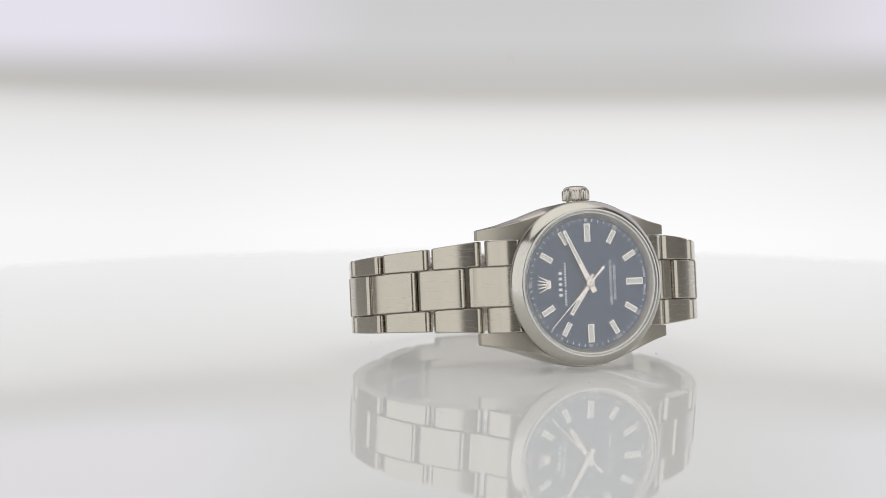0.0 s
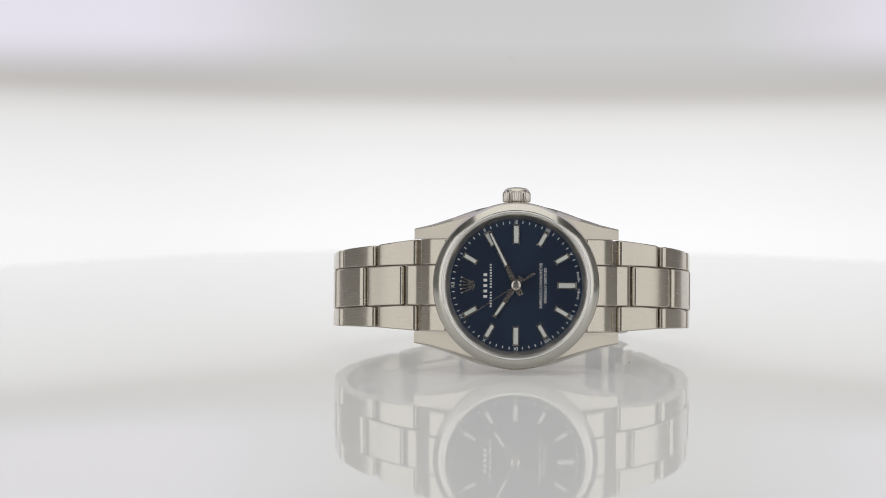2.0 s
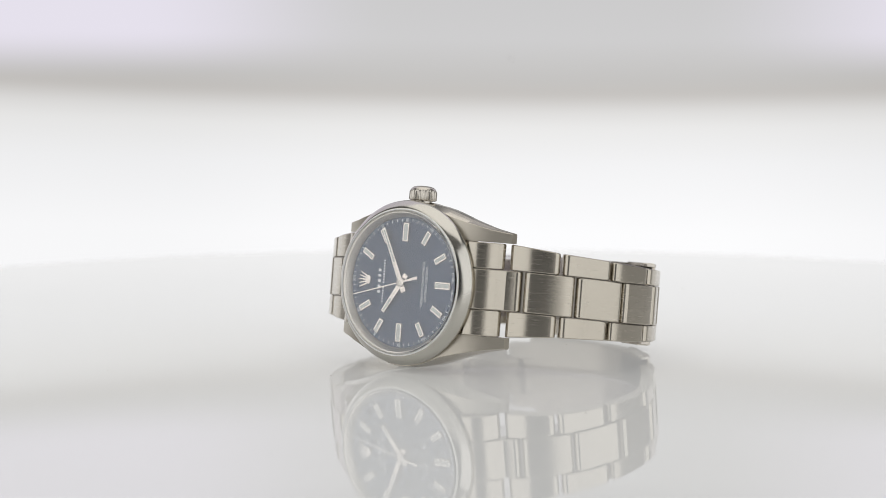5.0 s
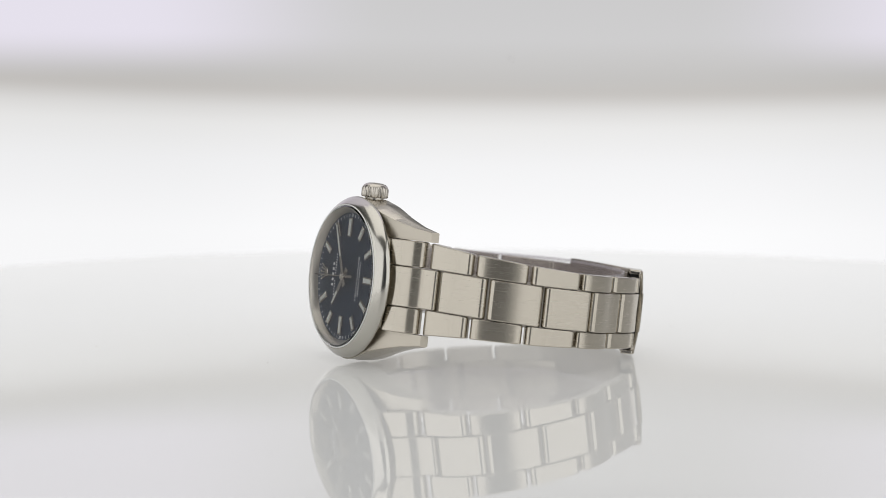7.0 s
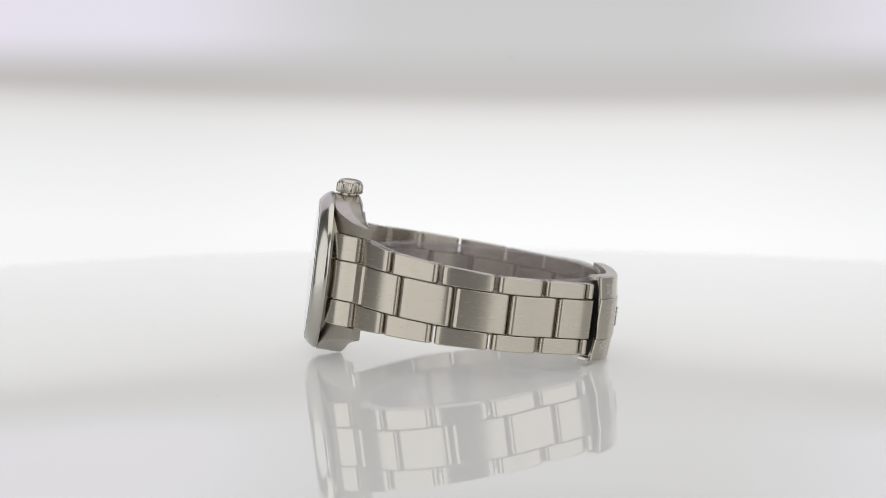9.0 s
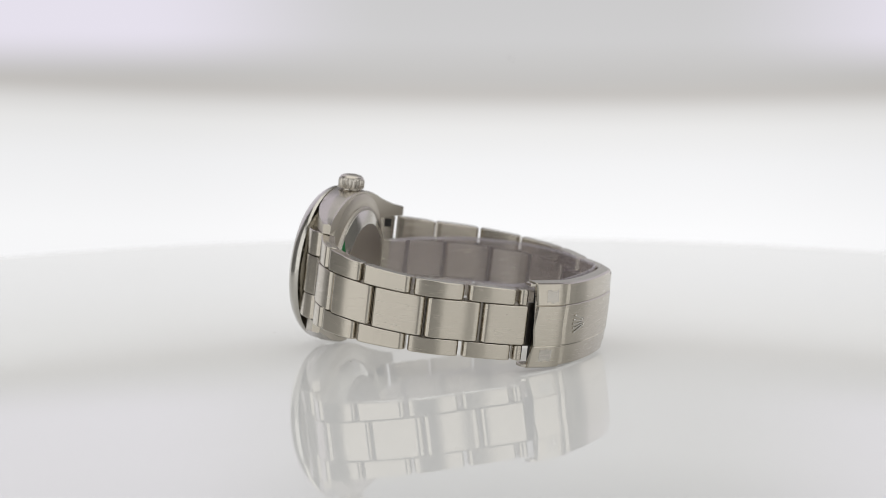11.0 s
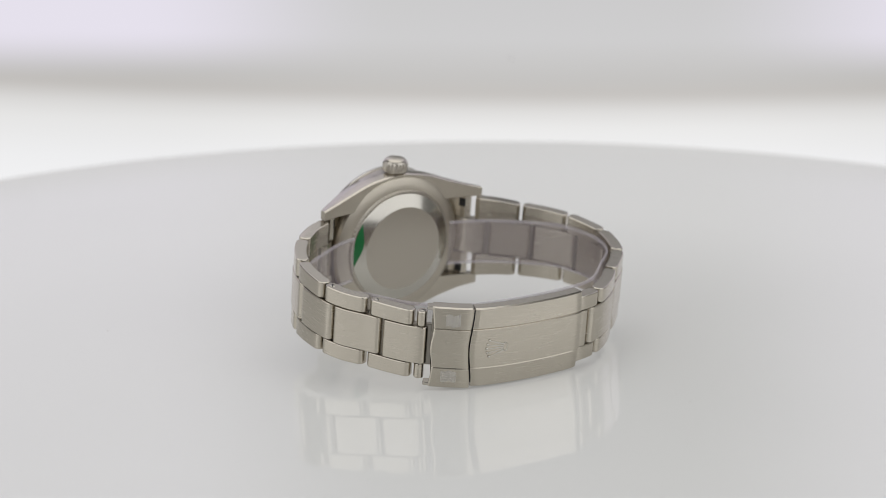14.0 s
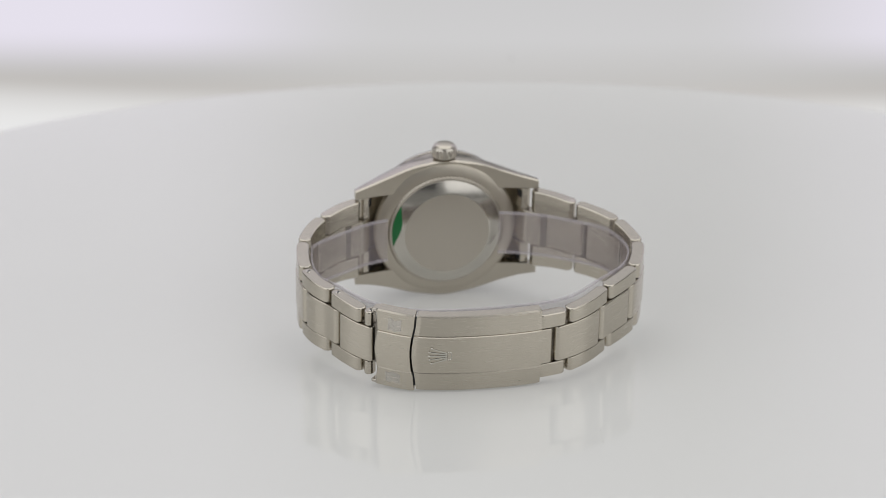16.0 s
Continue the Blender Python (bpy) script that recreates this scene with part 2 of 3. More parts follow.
def build_turntable():
    tt = tagged(new("turntable"), "round glossy white acrylic turntable platter, slowly turning", "turntable")
    bm = bmesh.new()
    R = 211.6
    rings = []
    for r, z in ((R - 1.5, -6), (R, -4.8), (R, -1.2), (R - 0.35, -0.35), (R - 1.2, 0)):
        rings.append([(r * math.cos(a) * MM, r * math.sin(a) * MM, z * MM) for a in [2 * math.pi * i / 256 for i in range(256)]])
    loft(bm, rings)
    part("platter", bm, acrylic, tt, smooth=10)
    bm = bmesh.new()
    rings = [[(r * math.cos(a) * MM, r * math.sin(a) * MM, z * MM) for a in [2 * math.pi * i / 64 for i in range(64)]] for r, z in ((30, -80), (30, -6.2))]
    loft(bm, rings)
    part("spindle", bm, steel_satin, tt)
    bm = bmesh.new()
    rnd = random.Random(5)
    spots = [(rnd.uniform(15, 130), rnd.uniform(0, 6.283), rnd.uniform(0.08, 0.17), rnd.uniform(0, 3.14), rnd.choice((1, 1, 1, 2.6))) for _ in range(16)]
    for r, a, size, turn, long in spots:
        m = Matrix.Translation((r * math.cos(a) * MM, r * math.sin(a) * MM, 0.03 * MM)) @ Matrix.Rotation(turn, 4, "Z") @ Matrix.Diagonal((size * long * MM, size * MM, 0.06 * MM, 1))
        bmesh.ops.create_icosphere(bm, subdivisions=1, radius=1.0, matrix=m)
    tagged(part("dust", bm, speck_mat, tt), kind="stuff")
    return tt


turntable = build_turntable()

# ---- wristwatch: x towards 6 o'clock, y from dial to back, z towards the crown; origin at the dial's centre ----
watch = tagged(new("wristwatch"), "steel wristwatch with blue dial and three-row bracelet, lying on its side", "wristwatch")

# outer line of the bracelet, from the case at 6 o'clock round to the case at 12 o'clock (millimetres)
GAPS_SIX = [(20.6, 7.0), (30.0, 12.75), (35.8, 22.7), (36.8, 34.5), (32.3, 44.9), (26.8, 54.3)]
GAPS_TWELVE = [(-20.3, 7.2), (-29.4, 13.4), (-37.0, 22.0), (-39.3, 32.4), (-35.3, 43.8), (-27.0, 52.1), (-16.2, 60.7)]
LOOP = [(12.3, 0.95), (16.5, 2.2), (19.0, 4.4), GAPS_SIX[0], (25.6, 9.2), GAPS_SIX[1], (33.6, 17.3), GAPS_SIX[2], (36.9, 28.6), GAPS_SIX[3], (35.4, 40.1), GAPS_SIX[4],
        (29.8, 49.9), GAPS_SIX[5], (22.6, 57.6), (16.9, 60.9), (9.5, 62.5), (0.0, 63.0), (-9.0, 62.4), GAPS_TWELVE[6], (-22.0, 57.2), GAPS_TWELVE[5],
        (-31.3, 48.3), GAPS_TWELVE[4], (-38.0, 38.4), GAPS_TWELVE[3], (-38.7, 27.1), GAPS_TWELVE[2], (-33.7, 17.3), GAPS_TWELVE[1], (-25.0, 9.8), GAPS_TWELVE[0],
        (-18.8, 4.4), (-16.5, 2.2), (-12.3, 0.95)]


def smooth_line(pts, sub=16):
    out = []
    for i in range(len(pts) - 1):
        p0, p1, p2, p3 = [Vector(pts[max(0, min(len(pts) - 1, i + k))]) for k in (-1, 0, 1, 2)]
        for j in range(sub):
            t = j / sub
            out.append(0.5 * (2 * p1 + (p2 - p0) * t + (2 * p0 - 5 * p1 + 4 * p2 - p3) * t * t + (3 * p1 - p0 - 3 * p2 + p3) * t ** 3))
    out.append(Vector(pts[-1]))
    return out


LINE = smooth_line(LOOP)
ARC = [0.0]
for a, b in zip(LINE, LINE[1:]):
    ARC.append(ARC[-1] + (b - a).length)
TOTAL = ARC[-1]


def on_line(s):
    """Point and outward normal of the bracelet's outer line at arc length s."""
    def at(u):
        u = max(0.0, min(TOTAL, u))
        i = min(max(int(np.searchsorted(ARC, u)) - 1, 0), len(LINE) - 2)
        k = (u - ARC[i]) / (ARC[i + 1] - ARC[i])
        return LINE[i].lerp(LINE[i + 1], k)
    p, t = at(s), (at(s + 0.8) - at(s - 0.8)).normalized()
    return p, Vector((-t.y, t.x)) * -1


def arc_of(x, y):
    i = min(range(len(LINE)), key=lambda k: (LINE[k] - Vector((x, y))).length)
    return ARC[i]


S_R, S_L = arc_of(*GAPS_SIX[0]), arc_of(*GAPS_TWELVE[0])


def droop(bm):
    """The bracelet hangs a little lower than the case as it runs away from it."""
    for v in bm.verts:
        v.co.z += float(np.interp(v.co.y / MM, [8, 26, 42, 63], [0, -0.8, -1.2, -1.35])) * MM
    return bm


def half_width(s):
    u = min(s - S_R, S_L - s)
    return float(np.interp(u, [-10, 0, 3, 11, 23, 35, 60], [9.4, 9.4, 9.2, 8.5, 8.0, 7.55, 7.35]))


def slab(bm, s0, s1, z0, z1, depth, thick, end=1.15, edge=0.2, flat=0.2):
    """A bracelet piece that follows the loop from s0 to s1, with rolled ends and broken edges. z0, z1: functions of s."""
    n = max(3, int((s1 - s0) / 1.2))
    inner = 0.7 if end > 1 else 0.3
    prof = []
    roll = [math.radians(80 * k / 7) for k in range(8)]
    lip = end * (1 - math.sin(roll[-1]))
    for a in roll:
        prof.append((s0 + end - end * math.cos(a), depth + end - lip - end * math.sin(a) + lip))
    prof.append((s0 + end * 1.02, depth))
    for k in range(1, n):
        prof.append((s0 + end + (s1 - s0 - 2 * end) * k / n, depth))
    prof.append((s1 - end * 1.02, depth))
    for a in roll[::-1]:
        prof.append((s1 - end + end * math.cos(a), depth + end - end * math.sin(a)))
    prof.append((s1, depth + thick - inner))
    prof.append((s1 - inner, depth + thick))
    for k in range(n - 1, 0, -1):
        prof.append((s0 + inner + (s1 - s0 - 2 * inner) * k / n, depth + thick))
    prof.append((s0 + inner, depth + thick))
    prof.append((s0, depth + thick - inner))
    mid_s, mid_d = (s0 + s1) / 2, depth + thick / 2
    ends = on_line(s0)[0], on_line(s1)[0]
    nrm_mid = on_line(mid_s)[1]
    def placed(s, d):
        p, n = on_line(s)
        k = (s - s0) / (s1 - s0)
        p = p.lerp(ends[0].lerp(ends[1], k), flat)
        n = n.lerp(nrm_mid, flat).normalized()
        return p - n * d
    def ring(which, inset, dz):
        out = []
        za, zb = which(s0), which(s1)
        for s, d in prof:
            ss = s + (inset if s < mid_s - 0.01 else -inset) * (1 if abs(s - mid_s) > (s1 - s0) / 2 - 0.9 else 0)
            dd = d + (inset if d < mid_d else -inset)
            q = placed(ss, dd)
            out.append((q.x * MM, q.y * MM, (za + (zb - za) * (s - s0) / (s1 - s0) + dz) * MM))
        return out
    rings = [ring(z0, edge, 0), ring(z0, 0.07, edge * 0.3), ring(z0, 0, edge), ring(z0, 0, edge + 0.12)]
    rings += [ring(z1, 0, -edge - 0.12), ring(z1, 0, -edge), ring(z1, 0.07, -edge * 0.3), ring(z1, edge, 0)]
    loft(bm, rings)


MIDDLE = 4.05
THICK = 2.7


def bracelet_piece(name, s0, s1, row):
    """row: 0 centre, 1 towards the crown, -1 away from it."""
    bm = bmesh.new()
    if row == 0:
        slab(bm, s0, s1, lambda s: -MIDDLE, lambda s: MIDDLE, -0.12, THICK)
    elif row > 0:
        slab(bm, s0, s1, lambda s: MIDDLE + 0.12, half_width, 0.0, THICK)
    else:
        slab(bm, s0, s1, lambda s: -half_width(s), lambda s: -MIDDLE - 0.12, 0.0, THICK)
    part(name, droop(bm), steel_link, watch, smooth=16, flank=steel_flank)


S_CLASP0 = arc_of(23.9, 56.8)
S_CLASP1 = arc_of(-10.2, 62.3)
S_SPLIT = arc_of(16.9, 60.9)
GAP = 0.5


def build_bracelet():
    # side of 6 o'clock
    outer_r = [S_R - 9.8] + [arc_of(*p) for p in GAPS_SIX] + [S_CLASP0 - 1.0]
    inner_r = [S_R - 9.8] + [arc_of(*p) for p in ((23.4, 8.4), (32.3, 15.0), (36.8, 25.9), (35.9, 37.6), (30.4, 48.0))] + [S_CLASP0 - 0.8]
    outer_l = [S_L + 9.8] + [arc_of(*p) for p in GAPS_TWELVE] + [S_CLASP1 - 1.0]
    inner_l = [S_L + 9.8] + [arc_of(*p) for p in ((-23.0, 8.8), (-32.0, 14.9), (-38.2, 25.2))] + [arc_of(*p) - 3.4 for p in GAPS_TWELVE[3:]] + [S_CLASP1 - 1.0]
    for row, marks in ((1, outer_r), (-1, outer_r), (0, inner_r), (1, outer_l[::-1]), (-1, outer_l[::-1]), (0, inner_l[::-1])):
        for a, b in zip(marks, marks[1:]):
            end = min(a, b) < S_R - 5 or max(a, b) > S_L + 5
            kind = ("centre_" if row == 0 else "outer_") + ("end_link" if end else "link")
            g = GAP if row == 0 else GAP * 1.5
            bracelet_piece(kind, a + g / 2, b - g / 2, row)
    # raised dark boxes behind the end links, painted shade for the spring bar recesses
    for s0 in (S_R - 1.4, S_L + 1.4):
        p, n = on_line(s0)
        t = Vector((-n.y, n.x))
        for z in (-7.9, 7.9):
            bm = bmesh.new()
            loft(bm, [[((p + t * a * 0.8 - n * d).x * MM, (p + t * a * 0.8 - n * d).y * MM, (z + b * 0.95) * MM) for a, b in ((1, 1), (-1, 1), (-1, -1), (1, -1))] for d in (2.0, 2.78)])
            part("recess_shade_box", droop(bm), dark_gap, watch)
    # inner core that the links hinge on
    for a, b in ((S_R + 2, S_CLASP0 + 1), (S_CLASP1 - 1, S_L - 2)):
        bm = bmesh.new()
        count = int((b - a) / 4.0)
        for k in range(count):
            slab(bm, a + (b - a) * k / count, a + (b - a) * (k + 1) / count - 0.05, lambda s: -MIDDLE - 0.5, lambda s: MIDDLE + 0.5, 1.15, THICK - 1.65, 0.25, flat=0.0)
        part("hinge_core", droop(bm), steel_core, watch)


def build_clasp():
    # folding cover with bevelled borders
    def shell(s_from, s_to, hw, lift, wave0, wave1, turns=1.0, hollow=False):
        bm = bmesh.new()
        cross = [(-hw, 2.6), (-hw, -lift + 0.9), (-hw + 0.25, -lift + 0.55), (-hw * 0.75, -lift + 0.38), (-4.45, -lift + 0.15), (-4.25, -lift + 0.22), (-4.1, -lift - 0.05), (-3.0, -lift - 0.08), (-2.0, -lift - 0.1), (-1.0, -lift - 0.115), (0, -lift - 0.12)]
        cross = cross + [(-z, d) for z, d in cross[-2::-1]]
        if hollow:
            cross += [(hw - 0.65, 2.6), (hw - 0.65, -lift + 1.25), (hw * 0.7, -lift + 0.75), (4.1, -lift + 0.55), (-4.1, -lift + 0.55), (-hw * 0.7, -lift + 0.75), (-hw + 0.65, -lift + 1.25), (-hw + 0.65, 2.6)]
        rings = []
        n = 28
        for i in range(n + 1):
            ring = []
            for z, d in cross:
                a = s_from + wave0 * math.cos(z / hw * math.pi * turns) * 0.5
                b = s_to + wave1 * math.cos(z / hw * math.pi) * 0.5
                s = a + (b - a) * i / n
                p, nrm = on_line(s)
                e = 0.0 if 0 < i < n else 0.2
                q = p - nrm * (d + (e if d < 1 else 0))
                ring.append((q.x * MM, q.y * MM, z * MM))
            rings.append(ring)
        loft(bm, rings)
        return droop(bm)
    split = S_SPLIT
    tab = part("lock_tab", shell(S_CLASP0, split - 0.2, 8.9, 0.8, -0.5, -0.9, 2.0, True), steel_link, watch, smooth=14, flank=steel_flank)
    cover = part("clasp_cover", shell(split + 0.2, S_CLASP1, 8.7, 0.5, -0.9, 0), steel_link, watch, smooth=14, flank=steel_flank)
    # dark filler: added shade in the hollow tab; side walls reach past its mouth
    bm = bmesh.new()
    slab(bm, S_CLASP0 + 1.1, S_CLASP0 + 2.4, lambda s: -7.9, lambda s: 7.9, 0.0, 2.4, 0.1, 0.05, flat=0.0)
    part("tab_shade_filler", droop(bm), dark_gap, tab, "dark filler standing for the shade inside the folding clasp")
    # second dark filler, painted shade in the joint between tab and cover
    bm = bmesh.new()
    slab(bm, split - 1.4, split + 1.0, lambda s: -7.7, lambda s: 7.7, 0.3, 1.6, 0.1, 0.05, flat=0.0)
    part("joint_shade_filler", droop(bm), dark_gap, cover, "dark filler standing for the shade under the clasp joint")
    for z0, z1 in ((8.05, 8.73), (-8.73, -8.05)):
        bm = bmesh.new()
        slab(bm, S_CLASP0 - 1.4, S_CLASP0 + 1.5, lambda s: z0, lambda s: z1, 0.1, 2.4, 0.3, 0.1, flat=0.0)
        part("side_wall", droop(bm), steel_flank, tab)
    # scraps of clear film left on the tab
    for sgn, a, b in ((1, 2.6, 5.6), (-1, 2.2, 5.4)):
        bm = bmesh.new()
        rings = []
        for i in range(5):
            s = S_CLASP0 + a + (b - a) * i / 4
            p, n = on_line(s)
            row = []
            for z, d in ((4.9, -0.65), (7.4, -0.38), (7.4, -0.34), (4.9, -0.61)):
                q = p - n * (d - 0.03)
                row.append((q.x * MM, q.y * MM, sgn * (z + 0.25 * math.sin(i * 2.1)) * MM))
            rings.append(row)
        loft(bm, rings)
        part("film_scrap", droop(bm), film_patch, tab)
    # raised emblem: five beads on fanned ribs above an oval
    s_base, s_tip = split + 7.5, split + 3.3
    def at(s, z, lift):
        p, n = on_line(s)
        q = p + n * (0.64 + lift)
        return Vector((q.x * MM, q.y * MM, z * MM))
    bm = bmesh.new()
    for k in range(-2, 3):
        tip, root = at(s_tip + 0.28 * k * k * 0.5, k * 0.88, 0.04), at(s_base - 0.5, k * 0.36, 0.0)
        bmesh.ops.create_icosphere(bm, subdivisions=2, radius=0.28 * MM, matrix=Matrix.Translation(tip))
        d = (root - tip).normalized()
        side = d.cross(Vector((0, 0, 1))).normalized()
        up = d.cross(side).normalized()
        r = [[c + side * a * 0.10 * MM + up * b * 0.13 * MM * w for a, b in ((1, 1), (-1, 1), (-1, -1), (1, -1))] for c, w in ((tip, 0.6), (root, 1.3))]
        loft(bm, r)
    bead = []
    for i in range(24):
        a = 2 * math.pi * i / 24
        bead.append([at(s_base + (0.45 + w) * math.cos(a), (0.95 + w) * math.sin(a), l) for w, l in ((-0.1, 0.0), (0.0, 0.1), (0.1, 0.0))])
    vs = [[bm.verts.new(p) for p in r] for r in bead]
    for i in range(24):
        a, b = vs[i], vs[(i + 1) % 24]
        for k in range(2):
            bm.faces.new((a[k], a[k + 1], b[k + 1], b[k]))
    part("emblem", droop(bm), steel_polish, cover, "small raised fan-shaped emblem")
    # slotted screw heads on the edges of the removable links
    for u in [arc_of(*p) - S_R + 1.7 for p in GAPS_SIX[3:]]:
        p, n = on_line(S_R + u)
        q = p - n * 1.35
        bm = bmesh.new()
        r0 = 0.62
        loft(bm, [[((q.x + r * math.cos(a)) * MM, (q.y + r * math.sin(a)) * MM, (half_width(S_R + u) + h) * MM) for a in [2 * math.pi * i / 24 for i in range(24)]] for r, h in ((r0, -0.3), (r0, 0.04), (r0 - 0.08, 0.07))])
        screw = part("screw", droop(bm), steel_polish, watch)
        t = Vector((-n.y, n.x))
        d = (t * 0.7 + n * 0.7).normalized()
        w = Vector((-d.y, d.x)) * 0.12
        # dark bar laid on the head, painted shade of its slot
        bm = bmesh.new()
        loft(bm, [[((q + d * a * 0.6 + w * b).x * MM, (q + d * a * 0.6 + w * b).y * MM, (half_width(S_R + u) + h) * MM) for a, b in ((1, 1), (-1, 1), (-1, -1), (1, -1))] for h in (0.0, 0.078)])
        part("slot_shade", droop(bm), dark_gap, screw)


build_bracelet()
build_clasp()


def build_case():
    # round middle case
    bm = bmesh.new()
    solid_lathe(bm, [(14.9, 0.9), (15.1, 1.3), (15.2, 3.0), (16.2, 5.2), (16.3, 6.2), (15.9, 6.9), (15.0, 7.35), (13.6, 7.55)], 128)
    part("middle_case", bm, steel_case, watch, smooth=30)
    # four lugs that grow out of its flanks
    def edge_z(x):
        if x < 4.0:
            return math.sqrt(16.75 ** 2 - x * x)
        return float(np.interp(x, [4, 5.7, 7.5, 9, 10.6, 12.5, 14.4, 17.3, 20.9], [16.27, 16.0, 15.6, 15.15, 14.6, 13.9, 13.3, 12.4, 11.6]))
    def front(x):
        return 1.15 + 6.2 * (max(0.0, x - 7.0) / 13.9) ** 1.65
    def back(x):
        return 6.7 + 2.4 * (x / 20.9) ** 3.0
    for sx in (1, -1):
        for sz in (1, -1):
            bm = bmesh.new()
            rings = []
            for i in range(31):
                x = 20.9 * i / 30
                zo, f, b = edge_z(x), front(x), back(x)
                if sz < 0:
                    zo += 0.45 - 0.2 * x / 20.9
                zi = 9.5 if x > 11.6 else max(9.5, math.sqrt(max(0, 15.0 ** 2 - x * x)))
                k = 0.4 - 0.1 * x / 20.9
                w = max(0.2, min(zo - zi - 0.4, float(np.interp(x, [0, 4, 9, 20.9], [0.2, 0.25, 1.0, 0.25]))))
                h = f + (b - f) * 0.5
                pts = [(f, zo - w), (f + 0.1, zo - w + 0.12), (h - 0.3, zo - 0.13), (h, zo - 0.02), (h + 0.3, zo), (b - k - 0.15, zo - 0.03), (b - k, zo - 0.05), (b, zo - 0.05 - k * 0.75), (b, zi), (f, zi)]
                rings.append([(sx * x * MM, y * MM, sz * z * MM) for y, z in pts])
            loft(bm, rings)
            part("lug", bm, steel_case, watch, smooth=32, flank=steel_flank)
    # smooth domed bezel
    bm = bmesh.new()
    lathe(bm, [(14.75, 1.3), (14.75, -1.45), (14.85, -1.62), (15.0, -1.68), (15.15, -1.62), (15.5, -1.33), (15.9, -0.93), (16.3, -0.46), (16.62, 0.0), (16.78, 0.35), (16.84, 0.7), (16.75, 1.1)], 160)
    part("bezel", bm, steel_polish, watch, "polished smooth domed steel bezel", smooth=50)
    # inner flange ring between dial and crystal
    bm = bmesh.new()
    lathe(bm, [(13.3, 0.05), (13.35, -0.25), (14.2, -1.3), (14.74, -1.4), (14.74, 0.05)], 160)
    part("flange_ring", bm, steel_satin, watch)
    bm = bmesh.new()
    solid_lathe(bm, [(14.72, -1.4), (14.72, -1.7), (14.4, -1.9)], 128)
    glass = part("crystal", bm, sapphire, watch, "clear sapphire crystal", smooth=12)
    glass.visible_shadow = False
    bm = bmesh.new()
    lathe(bm, [(14.73, -1.4), (14.73, -1.74), (14.80, -1.80), (14.92, -1.80), (14.99, -1.74), (14.99, -1.4)], 160)
    part("crystal_gasket", bm, gasket_white, watch, "thin white gasket round the crystal", smooth=40)
    # winding crown
    bm = bmesh.new()
    def flute(a, k, r):
        return r + (0.13 * math.cos(a * 20) if 1 <= k <= 3 else 0)
    solid_lathe(bm, [(2.5, 0), (2.65, 0.15), (2.72, 0.3), (2.72, 1.8), (2.66, 2.15), (2.45, 2.52), (2.05, 2.82), (1.4, 3.0), (0.6, 3.08)], 160, flute)
    bmesh.ops.transform(bm, matrix=Matrix.Translation((0, 4.2 * MM, 16.9 * MM)) @ Matrix.Rotation(math.radians(90), 4, "X"), verts=bm.verts)
    crown = part("crown", bm, steel_satin, watch, "fluted polished steel winding crown", smooth=30)
    bm = bmesh.new()
    solid_lathe(bm, [(2.0, 0), (2.0, 1.6)], 40)
    bmesh.ops.transform(bm, matrix=Matrix.Translation((0, 4.2 * MM, 15.9 * MM)) @ Matrix.Rotation(math.radians(90), 4, "X"), verts=bm.verts)
    part("crown_tube", bm, steel_satin, watch)
    # screwed case back
    bm = bmesh.new()
    def knurl(a, k, r):
        return r + (0.11 * math.cos(a * 88) if 1 <= k <= 2 else 0)
    solid_lathe(bm, [(14.0, 6.5), (13.3, 7.4), (13.1, 7.9), (12.9, 8.1)], 440, knurl)
    back = part("case_back", bm, steel_back, watch, "brushed steel screwed case back")
    bm = bmesh.new()
    lathe(bm, [(9.7, 8.0), (9.7, 9.35), (9.9, 9.3), (12.5, 8.2), (12.6, 8.0)], 128)
    ring = part("back_ring", bm, steel_polish, back, "polished sloping ring", smooth=25)
    bm = bmesh.new()
    solid_lathe(bm, [(9.7, 8.0), (9.7, 9.36)], 96)
    part("back_plate", bm, steel_back, back)
    bm = bmesh.new()
    outer, inner = [], []
    for i in range(17):
        a = math.radians(-14 + 48 * i / 16)
        f = math.sin(math.pi * i / 16)
        for r, lst in ((12.45, outer), (12.45 - 1.9 * f - 0.02, inner)):
            lst.append((r * math.cos(a) * MM, (9.3 - (r - 9.9) / 2.6 * 1.1 + 0.05) * MM, r * math.sin(a) * MM))
    loft(bm, [outer, inner], closed=False, caps=False)
    part("green_sticker", bm, green_film, back, "cut remnant of a green sticker")


build_case()


def radial(ob_bm, angle):
    """Turn a piece drawn towards 12 (minus x) clockwise on the dial."""
    bmesh.ops.transform(ob_bm, matrix=Matrix.Rotation(math.radians(angle), 4, "Y"), verts=ob_bm.verts)
    return ob_bm


def bar(r0, r1, w, y0, y1, chamfer=0.0):
    bm = bmesh.new()
    prism(bm, [(-r1, -w / 2), (-r0, -w / 2), (-r0, w / 2), (-r1, w / 2)], y0, y1, chamfer)
    return bm


def lettering(name, words, size, matrix, mat, parent, depth=0.00001, length=None):
    cu = bpy.data.curves.new(name, "FONT")
    cu.body, cu.size, cu.align_x, cu.align_y, cu.extrude = words, size, "CENTER", "CENTER", depth
    cu.resolution_u = 3
    tmp = bpy.data.objects.new(name, cu)
    scene.collection.objects.link(tmp)
    me = bpy.data.meshes.new_from_object(tmp.evaluated_get(bpy.context.evaluated_depsgraph_get()))
    bpy.data.objects.remove(tmp)
    if length:
        xs = [v.co.x for v in me.vertices]
        me.transform(Matrix.Diagonal((length / (max(xs) - min(xs)), 1, 1, 1)))
    me.transform(matrix)
    me.materials.clear()
    me.materials.append(mat)
    ob = new(name, me)
    ob.parent = parent
    return ob


